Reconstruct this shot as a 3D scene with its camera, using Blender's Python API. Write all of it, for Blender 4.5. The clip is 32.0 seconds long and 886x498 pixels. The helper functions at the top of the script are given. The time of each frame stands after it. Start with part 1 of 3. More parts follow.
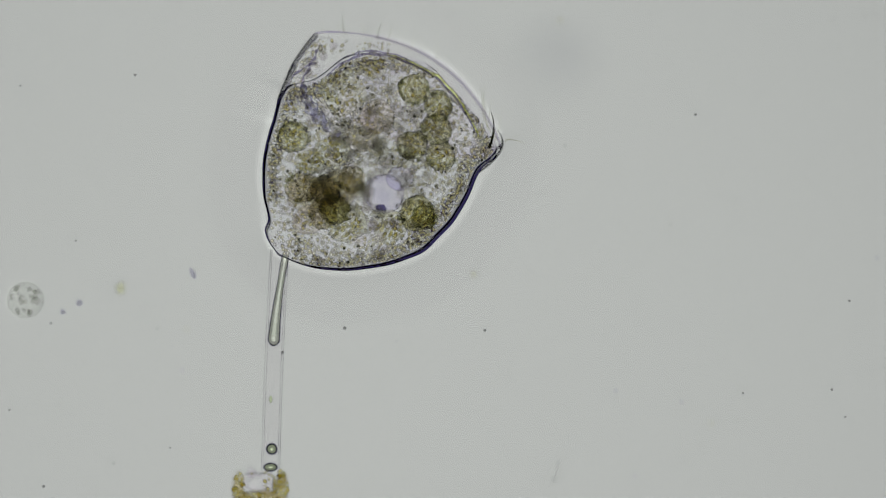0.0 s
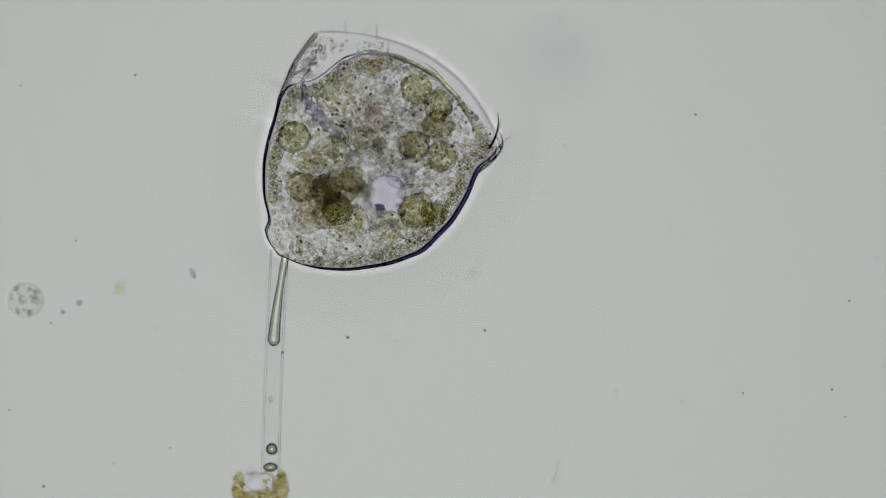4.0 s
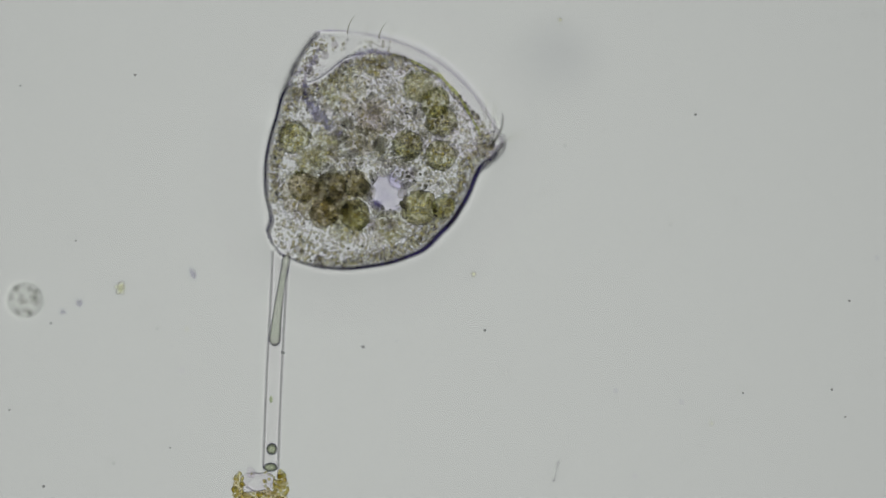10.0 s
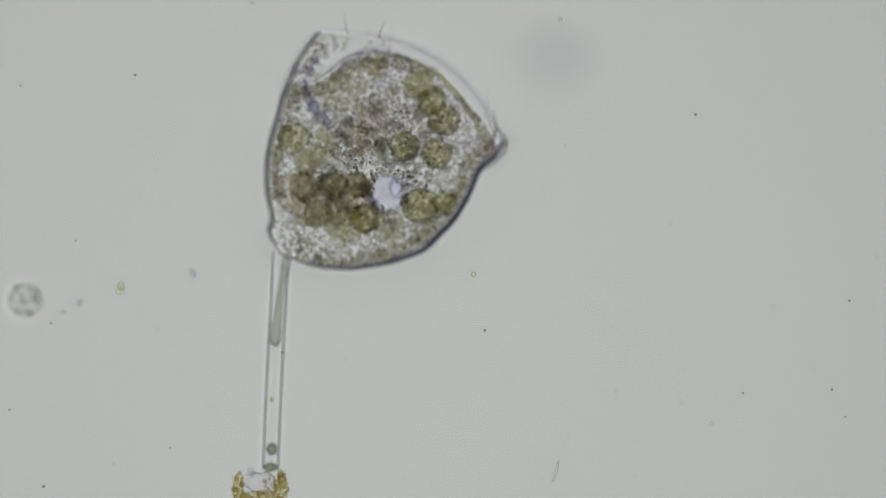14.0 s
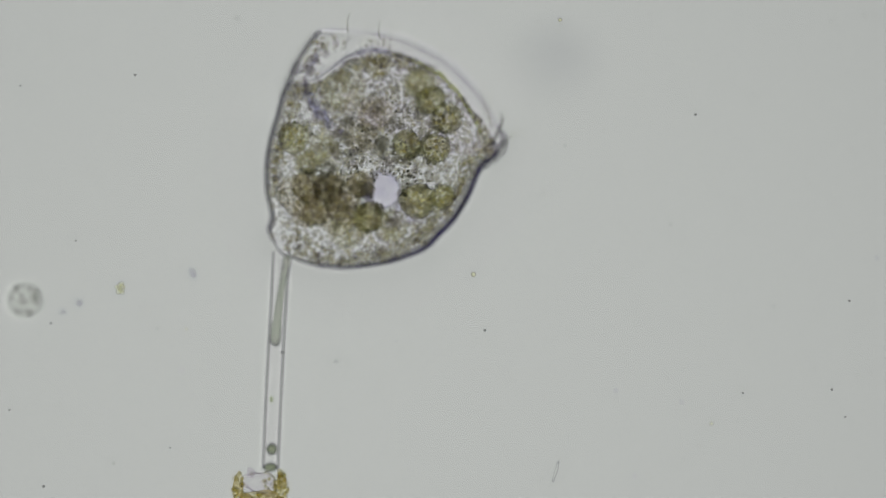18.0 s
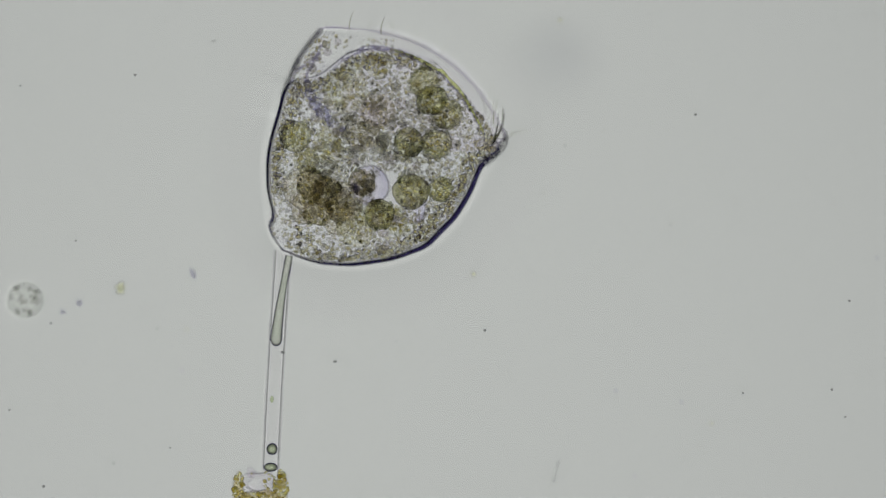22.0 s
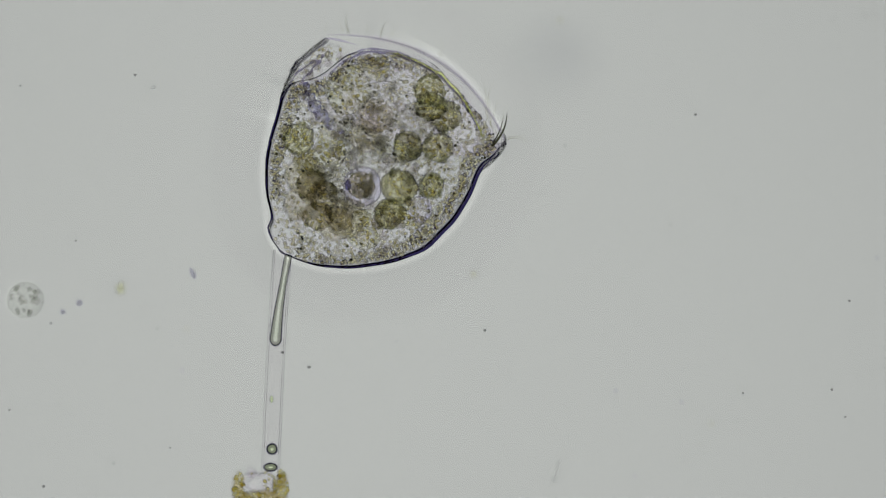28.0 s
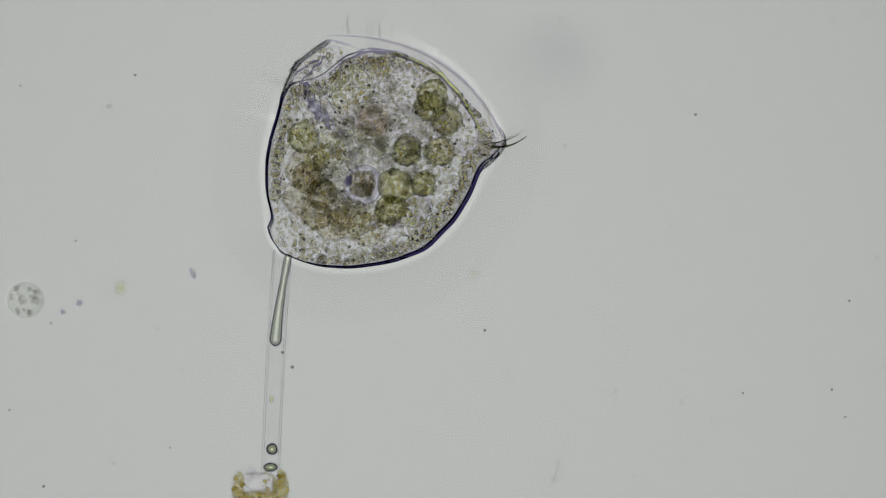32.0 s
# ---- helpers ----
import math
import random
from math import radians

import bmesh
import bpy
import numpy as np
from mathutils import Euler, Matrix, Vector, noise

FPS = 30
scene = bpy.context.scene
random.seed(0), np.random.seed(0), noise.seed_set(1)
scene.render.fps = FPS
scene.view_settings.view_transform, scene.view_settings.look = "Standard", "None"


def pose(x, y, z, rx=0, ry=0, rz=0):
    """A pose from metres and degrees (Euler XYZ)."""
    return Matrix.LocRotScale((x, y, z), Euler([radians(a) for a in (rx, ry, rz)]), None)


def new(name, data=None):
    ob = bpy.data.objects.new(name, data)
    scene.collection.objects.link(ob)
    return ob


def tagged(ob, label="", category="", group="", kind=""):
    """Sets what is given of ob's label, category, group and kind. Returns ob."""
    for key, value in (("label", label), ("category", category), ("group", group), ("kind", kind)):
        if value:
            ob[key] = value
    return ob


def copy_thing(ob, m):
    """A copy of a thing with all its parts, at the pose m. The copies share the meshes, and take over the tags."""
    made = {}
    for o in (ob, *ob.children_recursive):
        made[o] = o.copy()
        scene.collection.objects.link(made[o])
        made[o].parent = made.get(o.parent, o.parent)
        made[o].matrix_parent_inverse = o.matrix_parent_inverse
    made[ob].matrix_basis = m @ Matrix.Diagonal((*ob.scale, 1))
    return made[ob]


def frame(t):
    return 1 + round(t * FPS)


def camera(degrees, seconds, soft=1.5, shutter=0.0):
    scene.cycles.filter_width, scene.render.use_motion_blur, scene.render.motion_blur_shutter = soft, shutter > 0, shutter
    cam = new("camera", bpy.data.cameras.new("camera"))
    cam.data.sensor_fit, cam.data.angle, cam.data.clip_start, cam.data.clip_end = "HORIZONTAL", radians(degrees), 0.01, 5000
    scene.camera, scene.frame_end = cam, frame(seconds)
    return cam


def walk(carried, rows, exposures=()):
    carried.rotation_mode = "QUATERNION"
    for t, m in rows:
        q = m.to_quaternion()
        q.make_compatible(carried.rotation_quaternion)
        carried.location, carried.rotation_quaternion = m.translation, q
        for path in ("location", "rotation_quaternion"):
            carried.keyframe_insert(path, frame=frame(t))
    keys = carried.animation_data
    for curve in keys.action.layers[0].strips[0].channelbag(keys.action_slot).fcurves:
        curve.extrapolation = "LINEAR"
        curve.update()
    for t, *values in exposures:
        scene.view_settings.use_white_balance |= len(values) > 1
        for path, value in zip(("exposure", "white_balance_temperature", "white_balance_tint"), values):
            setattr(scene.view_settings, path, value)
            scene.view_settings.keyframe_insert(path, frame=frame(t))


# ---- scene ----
cam = camera(1.7966, 32.0, soft=1.1)
# An enlarged model of a microscope's field: one centimetre stands for one micrometre, the eye stands a hundred metres over it.
EYE = 100.0
# height of the plane in focus, second by second: the stage is racked down and up again
FOCUS = [(0, 0.0), (3, 0.0), (5.5, 0.0), (7, -0.012), (8, -0.035), (9, -0.07), (10, -0.09), (11, -0.115), (12, -0.14), (13, -0.155), (14.5, -0.155), (16.5, -0.15),
         (18, -0.15), (19, -0.14), (20, -0.12), (21, -0.095), (22, -0.06), (23, -0.036), (24, -0.024), (25, -0.018), (28, -0.006), (30, 0.0), (32, 0.0)]
cam.data.dof.use_dof = True
cam.data.dof.focus_distance = EYE
cam.data.dof.aperture_fstop = 0.07
walk(cam, [(t, pose(0, 0, EYE + f)) for t, f in FOCUS])
scene.cycles.max_bounces = 48
scene.cycles.transmission_bounces = 48
scene.cycles.transparent_max_bounces = 48

# ---- light: the condenser's lamp under the slide, in a dark room ----
world = bpy.data.worlds.new("dark_room")
world.use_nodes = True
scene.world = world
# Navy glow put in to colour outlines where bent rays miss the lamp.
world.node_tree.nodes["Background"].inputs[0].default_value = (0.20, 0.16, 0.60, 1)
world.node_tree.nodes["Background"].inputs[1].default_value = 0.15


# ---- helpers of this scene ----
def P(x, y, z=0.0):
    """A place from field coordinates, 500 to the metre, counted from the field's upper left corner."""
    return Vector(((x - 784) / 500, (441 - y) / 500, z))


def part(name, bm, material, parent=None, label="", smooth=True):
    me = bpy.data.meshes.new(name)
    if isinstance(bm, tuple):
        me.from_pydata(bm[0], [], bm[1])
    else:
        bm.to_mesh(me)
        bm.free()
    if smooth:
        me.polygons.foreach_set("use_smooth", [True] * len(me.polygons))
    me.materials.append(material)
    ob = new(name, me)
    if parent is not None:
        ob.parent = parent
    if label:
        tagged(ob, label)
    return ob


def ramp(nt, stops):
    r = nt.nodes.new("ShaderNodeValToRGB")
    while len(r.color_ramp.elements) < len(stops):
        r.color_ramp.elements.new(0.5)
    for e, (p, c) in zip(r.color_ramp.elements, stops):
        e.position, e.color = p, (*c, 1)
    return r


def clear(name, low, high, ior=1.05, scale=20.0, detail=4.0, lo=0.35, hi=0.65, island=0.0):
    """A see-through living substance: refracts, and takes up light by two scales of mottling between two tints."""
    m = bpy.data.materials.new(name)
    m.use_nodes = True
    nt = m.node_tree
    nt.nodes.clear()
    out = nt.nodes.new("ShaderNodeOutputMaterial")
    b = nt.nodes.new("ShaderNodeBsdfRefraction")
    b.inputs["IOR"].default_value = ior
    b.inputs["Roughness"].default_value = 0.0
    co = nt.nodes.new("ShaderNodeTexCoord")
    info = nt.nodes.new("ShaderNodeObjectInfo")
    n = nt.nodes.new("ShaderNodeTexNoise")
    n.noise_dimensions = "4D"
    n.inputs["Scale"].default_value = scale
    n.inputs["Detail"].default_value = detail
    w = nt.nodes.new("ShaderNodeMath")
    w.operation = "MULTIPLY"
    w.inputs[1].default_value = 37.0
    nt.links.new(info.outputs["Random"], w.inputs[0])
    nt.links.new(w.outputs[0], n.inputs["W"])
    nt.links.new(co.outputs["Object"], n.inputs["Vector"])
    fac = n.outputs["Fac"]
    if island:
        g = nt.nodes.new("ShaderNodeNewGeometry")
        mx = nt.nodes.new("ShaderNodeMix")
        mx.inputs[0].default_value = island
        nt.links.new(fac, mx.inputs[2])
        nt.links.new(g.outputs["Random Per Island"], mx.inputs[3])
        fac = mx.outputs[0]
    r = ramp(nt, [(lo, low), (hi, high)])
    nt.links.new(fac, r.inputs[0])
    nt.links.new(r.outputs[0], b.inputs["Color"])
    nt.links.new(b.outputs[0], out.inputs[0])
    return m


def tinted(name, colour):
    """A plain clear film that lets light straight through."""
    m = bpy.data.materials.new(name)
    m.use_nodes = True
    nt = m.node_tree
    nt.nodes.clear()
    out = nt.nodes.new("ShaderNodeOutputMaterial")
    b = nt.nodes.new("ShaderNodeBsdfTransparent")
    b.inputs[0].default_value = (*colour, 1)
    nt.links.new(b.outputs[0], out.inputs[0])
    return m


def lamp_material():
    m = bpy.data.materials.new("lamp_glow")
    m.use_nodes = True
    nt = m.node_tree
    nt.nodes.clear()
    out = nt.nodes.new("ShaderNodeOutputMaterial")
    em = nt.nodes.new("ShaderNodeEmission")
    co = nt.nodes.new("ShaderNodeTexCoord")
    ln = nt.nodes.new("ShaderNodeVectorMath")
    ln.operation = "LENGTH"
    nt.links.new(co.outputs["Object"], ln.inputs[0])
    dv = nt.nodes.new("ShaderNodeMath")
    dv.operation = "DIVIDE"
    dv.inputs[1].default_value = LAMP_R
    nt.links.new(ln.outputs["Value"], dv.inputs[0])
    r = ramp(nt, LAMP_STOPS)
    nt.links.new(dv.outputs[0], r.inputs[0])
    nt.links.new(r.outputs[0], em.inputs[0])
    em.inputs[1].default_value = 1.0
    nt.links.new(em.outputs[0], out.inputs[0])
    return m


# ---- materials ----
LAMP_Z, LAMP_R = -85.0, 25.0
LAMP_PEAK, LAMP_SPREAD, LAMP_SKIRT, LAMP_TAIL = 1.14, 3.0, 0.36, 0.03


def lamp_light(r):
    """The condenser's brightness, r metres from its axis: a bright middle, and a dim outer zone added to lighten bent
    rays.
    """
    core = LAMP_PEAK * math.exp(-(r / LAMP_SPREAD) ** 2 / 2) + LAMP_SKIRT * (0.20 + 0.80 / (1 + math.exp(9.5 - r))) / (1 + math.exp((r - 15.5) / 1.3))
    # Violet tail added to tint the dark edges of refracting things.
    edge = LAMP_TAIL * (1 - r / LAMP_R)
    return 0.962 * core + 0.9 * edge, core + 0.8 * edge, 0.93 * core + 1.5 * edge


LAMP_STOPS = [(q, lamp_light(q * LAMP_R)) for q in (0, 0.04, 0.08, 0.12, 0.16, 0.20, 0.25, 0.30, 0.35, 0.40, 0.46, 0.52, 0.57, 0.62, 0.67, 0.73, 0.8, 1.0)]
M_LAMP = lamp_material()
M_GLASS = tinted("slide_glass", (0.988, 0.99, 0.988))
M_PELLICLE = clear("pellicle", (0.97, 0.97, 0.985), (1.0, 1.0, 1.0), 1.075, 9)
M_ENDOPLASM = clear("endoplasm", (0.98, 0.967, 0.98), (1.0, 1.0, 1.0), 0.932, 24, 6, 0.36, 0.60)
M_COLLAR = clear("collar_film", (0.98, 0.972, 0.99), (1, 0.99, 1), 1.04, 14)
M_FOLD = clear("fold_film", (0.985, 0.98, 0.99), (1.0, 0.997, 1), 1.09, 14)
# Tints for strands that carry bright and dark edge lines in their colour.
M_DOME = clear("dome_strand", (0.90, 0.94, 0.58), (0.98, 1.0, 0.72), 1.045, 14)
M_DOME_DARK = clear("dome_shade", (0.72, 0.70, 0.82), (0.86, 0.84, 0.92), 1.04, 14)
M_LIP_EDGE = clear("lip_rim", (0.92, 0.90, 0.97), (0.97, 0.955, 0.99), 1.012, 14)
# Substance of the added mound whose edge makes the halo round the cell.
M_HALO = clear("mucous_coat", (1.0, 0.998, 1.0), (1.0, 1.0, 1.0), 1.115, 6)
M_GRAIN = clear("grains", (1.0, 0.985, 0.88), (1.0, 1.0, 0.985), 1.08, 5, island=0.85, lo=0.1, hi=0.6)
M_DARK_GRAIN = clear("dark_grains", (0.46, 0.46, 0.42), (0.80, 0.79, 0.72), 1.05, 5, island=0.85, lo=0.2, hi=0.8)
M_FOOD_GRAIN = clear("food_grains", (1.0, 0.975, 0.80), (1.0, 1.0, 0.93), 1.085, 5, island=0.85, lo=0.2, hi=0.8)
M_LUMP = clear("cytoplasm_lumps", (0.86, 0.85, 0.86), (0.99, 0.98, 0.98), 1.003, 16, 4, island=0.5, lo=0.3, hi=0.7)
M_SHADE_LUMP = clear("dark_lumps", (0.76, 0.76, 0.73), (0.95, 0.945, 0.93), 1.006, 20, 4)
M_FOOD = clear("olive_food", (0.86, 0.86, 0.735), (0.985, 0.985, 0.895), 1.022, 40, 5, 0.42, 0.62)
M_FOOD_DARK = clear("brown_food", (0.91, 0.89, 0.86), (0.99, 0.975, 0.955), 1.008, 30, 5, 0.41, 0.60)
M_FOOD_DIM = clear("dim_brown_food", (0.84, 0.825, 0.77), (0.965, 0.95, 0.905), 1.008, 30, 5, 0.41, 0.60)
M_FOOD_DEEP = clear("deep_green_food", (0.74, 0.73, 0.60), (0.97, 0.96, 0.82), 1.022, 34, 5, 0.42, 0.62)
M_FOOD_BROWN = clear("dense_brown_food", (0.79, 0.765, 0.70), (0.97, 0.945, 0.885), 1.01, 34, 5, 0.42, 0.62)
M_RIM_GRAIN = clear("food_rim_grains", (0.72, 0.73, 0.64), (0.96, 0.96, 0.88), 1.04, 5, island=0.85, lo=0.2, hi=0.8)
M_FOOD_PALE = clear("pale_food", (0.94, 0.94, 0.88), (1.0, 1.0, 0.97), 1.008, 34, 5, 0.38, 0.62)
M_VACUOLE = clear("vacuole_water", (0.90, 0.89, 0.965), (0.97, 0.96, 1), 0.991, 20)
M_GULLET = clear("gullet", (0.58, 0.57, 0.71), (0.97, 0.97, 0.99), 1.012, 34, 5, 0.44, 0.56)
M_SHEATH = clear("stalk_sheath", (0.992, 0.988, 0.992), (1, 0.998, 1), 1.0125, 12)
M_CORD = clear("stalk_cord", (0.92, 0.95, 0.88), (0.98, 0.99, 0.94), 1.08, 15)
M_BEAD = clear("bead", (0.84, 0.89, 0.74), (0.93, 0.97, 0.83), 1.12, 15)
M_OIL = clear("oil", (0.95, 0.94, 0.80), (1, 1, 0.93), 1.08, 10)
M_DEBRIS = clear("debris", (0.86, 0.80, 0.62), (1.0, 0.985, 0.90), 1.006, 30, 5, 0.44, 0.60)
M_DEBRIS_GRAIN = clear("debris_grains", (0.96, 0.90, 0.56), (1.0, 1.0, 0.87), 1.082, 5, island=0.85, lo=0.05, hi=0.6)
M_DEBRIS_PALE = clear("debris_pale", (0.93, 0.91, 0.94), (0.99, 0.98, 0.99), 1.006, 20, 4)
M_CILIA = clear("cilia", (0.93, 0.93, 0.90), (0.99, 0.99, 0.97), 1.012, 10)
M_CIRRUS = clear("dark_cirrus", (0.30, 0.30, 0.24), (0.55, 0.55, 0.42), 1.06, 10)
M_CIRRUS_PALE = clear("pale_cirrus", (0.80, 0.80, 0.76), (0.92, 0.92, 0.88), 1.015, 10)
M_SPECK = clear("germs", (0.985, 0.985, 0.98), (1, 1, 1), 1.045, 10)
M_DUST = clear("dust", (0.68, 0.68, 0.68), (0.84, 0.84, 0.84), 1.03, 10)
M_FAINT_DUST = clear("faint_dust", (0.86, 0.86, 0.86), (0.95, 0.95, 0.95), 1.02, 10)
M_BALL = clear("pale_cyst", (0.945, 0.95, 0.94), (0.99, 0.99, 0.98), 1.008, 34, 4, 0.38, 0.58)
M_CYST_GRAIN = clear("cyst_grains", (0.90, 0.91, 0.90), (0.98, 0.98, 0.96), 1.01, 10)
M_PALE_GRAIN = clear("pale_grains", (0.98, 0.98, 0.88), (1, 1, 0.95), 1.03, 10)
M_GREY_PARTICLE = clear("grey_particle", (0.93, 0.925, 0.95), (0.97, 0.965, 0.98), 1.001, 30)
M_NAVY = clear("navy_speck", (0.76, 0.755, 0.82), (0.90, 0.895, 0.94), 1.003, 25)
M_SPOT = clear("violet_spot", (0.45, 0.43, 0.62), (0.62, 0.60, 0.76), 1.01, 25)
M_SMUDGE = clear("smudge", (0.87, 0.87, 0.89), (0.92, 0.92, 0.93), 1.0, 9)

# ---- structure ----
def disc(r, n=96):
    bm = bmesh.new()
    bmesh.ops.create_circle(bm, cap_ends=True, segments=n, radius=r)
    return bm


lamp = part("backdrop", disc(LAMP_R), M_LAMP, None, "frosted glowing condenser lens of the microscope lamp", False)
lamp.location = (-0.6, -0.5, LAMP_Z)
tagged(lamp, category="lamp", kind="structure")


def slab(w, h, d):
    bm = bmesh.new()
    bmesh.ops.create_cube(bm, size=1)
    bmesh.ops.scale(bm, vec=(w, h, d), verts=bm.verts)
    bmesh.ops.bevel(bm, geom=bm.edges[:], offset=0.02, segments=2, affect="EDGES")
    return bm


FLOOR = -0.22
slide = part("ground", slab(24, 16, 2.0), M_GLASS, None, "clear glass microscope slide, wet on top", False)
slide.location = (0, 0, FLOOR - 1.0)
tagged(slide, category="glass slide", kind="structure")

# ---- the bell-shaped ciliate ----
BASE, U, V = (500.0, 447.0), (0.612, -0.791), (0.791, 0.612)


def cellpt(s, w, z=0.0):
    """A place on the bell: s along its axis from the stalk, w across it, in field units; z in metres."""
    return P(BASE[0] + s * U[0] + w * V[0], BASE[1] + s * U[1] + w * V[1], z)


S_L, W_L = [-9, -7, 0, 6, 15, 25, 34, 50, 63, 106, 149, 183, 198, 222, 234, 246, 262, 285, 338], [-4, -18, -32, -44, -55, -50, -56, -80, -94, -128, -147, -160, -169, -179, -180, -170, -152, -139, -127]
S_R, W_R = [-9, -4, 12, 45, 96, 153, 221, 279, 318, 336, 351, 364, 376, 385], [-2, 20, 64, 113, 164, 198, 208, 202, 189, 187, 195, 198, 196, 182]
DEEP = 0.45
TOP = 421


def section(s):
    l, r = np.interp(s, S_L, W_L), np.interp(s, S_R, W_R)
    if s > 338:
        l = 12 - 142 * max(0, (TOP - s) / (TOP - 338)) ** 0.5
    if s > 385:
        r = 12 + 170 * max(0, (TOP - s) / (TOP - 385)) ** 0.72
    return (l + r) / 2, max((r - l) / 2, 0.5)


def depth(s, a):
    """Half the bell's depth in field units: it is flattened, and its dome thins out to the rim."""
    return min(a * DEEP, 84 * math.sqrt(max(0.0004, 1 - (max(0, s - 215) / 215) ** 2)))


def edge(s):
    """How the bell's cross-section runs out at its sides: round below (1), wedge-like over the dome (2)."""
    return 1 + min(1, max(0, (s - 366) / 18))


def smooth_section(s):
    reach = min(1, (TOP - s) / 45, 0.5 + max(0, s) / 120)
    cs = [section(min(max(s + d * reach, -9), TOP)) for d in (-14, -10, -7, -3, 0, 3, 7, 10, 14)]
    return sum(x[0] for x in cs) / 9, sum(x[1] for x in cs) / 9 * math.sqrt(min(1, max(0.003, (s + 9) / 8)))


def inside(s, w, z, shrink=0.96):
    if s < -5 or s > TOP - 4:
        return False
    c, a = section(s)
    x = ((w - c) / (a * shrink)) ** 2
    return x < 1 and abs(z) * 500 < shrink * depth(s, a) * (1 - x) ** (edge(s) / 2)


def loft(rings, closed=True):
    """Faces over rings of points, each ring of the same count."""
    n = len(rings[0])
    verts = [p for ring in rings for p in ring]
    faces = []
    for i in range(len(rings) - 1):
        for j in range(n):
            k = (j + 1) % n
            faces.append((i * n + j, (i + 1) * n + j, (i + 1) * n + k, i * n + k))
    if closed:
        faces.append(tuple(range(n)))
        faces.append(tuple((len(rings) - 1) * n + j for j in range(n))[::-1])
    return verts, faces


def cell_body(wall=None):
    """The bell; with a wall function, the inner face of its wall."""
    rings = []
    N = 70
    a0, a1 = (-9, TOP) if wall is None else (-5, TOP - 0.7)
    for i in range(N + 1):
        s = a0 + (a1 - a0) * (1 - math.cos(math.pi * i / N)) / 2
        c, a = smooth_section(s)
        if i in (0, N):
            a = 2.0
        ring = []
        for j in range(96):
            p = 2 * math.pi * j / 96
            k = 1 + 0.012 * noise.noise(Vector((math.cos(p) * 2, math.sin(p) * 2, s / 60)))
            d = 0 if wall is None or i in (0, N) else min(wall(s, p), 0.5 * a)
            ring.append(cellpt(s, c + (a - d) * k * math.cos(p), (depth(s, a) - d * depth(s, a) / a) * k / 500 * math.copysign(abs(math.sin(p)) ** edge(s), math.sin(p))))
        rings.append(ring)
    return loft(rings)


def wall_width(s, p):
    """The pellicle's thickness: stout along the lower side, thin over the dome."""
    side = (1 + math.cos(p)) / 2
    dome = min(1, max(0, (s - 366) / 14))
    shoulder = min(1, max(0, (s - 225) / 30)) * (1 - side)
    return max(0.25, (5.6 + 2.4 * side) * (1 - dome) * (1 - 0.8 * shoulder))


cell = new("ciliate")
cell.location = P(500, 447)
tagged(cell, "bell-shaped translucent ciliate full of olive food vacuoles", "ciliate")
ROOT = Matrix.Translation(-P(500, 447))


def cellpart(name, bm, mat, label=""):
    ob = part(name, bm, mat, cell, label)
    ob.data.transform(ROOT)
    return ob


def rim(p):
    """The lip's rim at angle p: a tilted ring, drawn out to a corner over the mouth."""
    w, z = -2 + 195 * math.cos(p), 84 * math.sin(p)
    lift = 70 * math.copysign(abs(math.sin(p)) ** 2.0, z)
    return 363 + 0.11 * w + lift, w, z


def halo_mound(slope=0.33, near=14.0, far=85.0, base=-0.21):
    """A low clear mound added on the glass under the whole cell, to bend light into a bright halo: level below it,
    rounded at its edge, running out thin.
    """
    line = [(q, smooth_section(q)[0] + smooth_section(q)[1]) for q in range(-8, 345, 4)]
    line += [rim(math.pi * k / 60)[:2] for k in range(61)]
    line += [(q, smooth_section(q)[0] - smooth_section(q)[1]) for q in range(228, -9, -4)]
    pts = np.array(line, dtype=float)
    closed = np.vstack([pts, pts[:1]])
    along = np.concatenate([[0], np.cumsum(np.hypot(*np.diff(closed, axis=0).T))])
    u = np.linspace(0, along[-1], 260, endpoint=False)
    pts = np.stack([np.interp(u, along, closed[:, 0]), np.interp(u, along, closed[:, 1])], axis=1)
    for _ in range(5):
        pts = (np.roll(pts, 1, axis=0) + 2 * pts + np.roll(pts, -1, axis=0)) / 4
    d = np.roll(pts, -1, axis=0) - np.roll(pts, 1, axis=0)
    normal = np.stack([d[:, 1], -d[:, 0]], axis=1) / np.hypot(d[:, 0], d[:, 1])[:, None]
    middle = pts.mean(axis=0)
    if ((pts - middle) * normal).sum() < 0:
        normal = -normal

    xs = BASE[0] + pts[:, 0] * U[0] + pts[:, 1] * V[0]
    ys = BASE[1] + pts[:, 0] * U[1] + pts[:, 1] * V[1]
    share = 1 - 0.97 * np.clip((760 - xs) / 110, 0, 1) * np.clip((215 - ys) / 60, 0, 1)

    def height(q):
        if q < near:
            return slope * (far / 2 + near / 2 - q * q / (2 * near))
        return slope * (far + near - q) ** 2 / (2 * far)

    def ring(q, high):
        row = pts + q * normal
        for _ in range(int(2 * q)):
            row = (np.roll(row, 1, axis=0) + 2 * row + np.roll(row, -1, axis=0)) / 4
        return [cellpt(*p, base + high * w / 500) for p, w in zip(row, share)]

    rings = [[cellpt(*middle, base + height(0) / 500)] * 260]
    rings += [ring(q, height(q)) for q in (0, 2, 4, 6, 8, 10, 12, 14, 17, 20, 25, 30, 36, 43, 50, 60, 70, 80, 90, 97, 98.6, 98.7)]
    rings += [ring(q, -0.2) for q in (98.7, 98.6, 97, 0)] + [[cellpt(*middle, base - 0.0004)] * 260]
    return loft(rings, False)


cellpart("mucous_coat", halo_mound(), M_HALO, "added clear mound that bends light into a halo")
cellpart("body", cell_body(), M_PELLICLE, "clear pellicle with a dark outline")
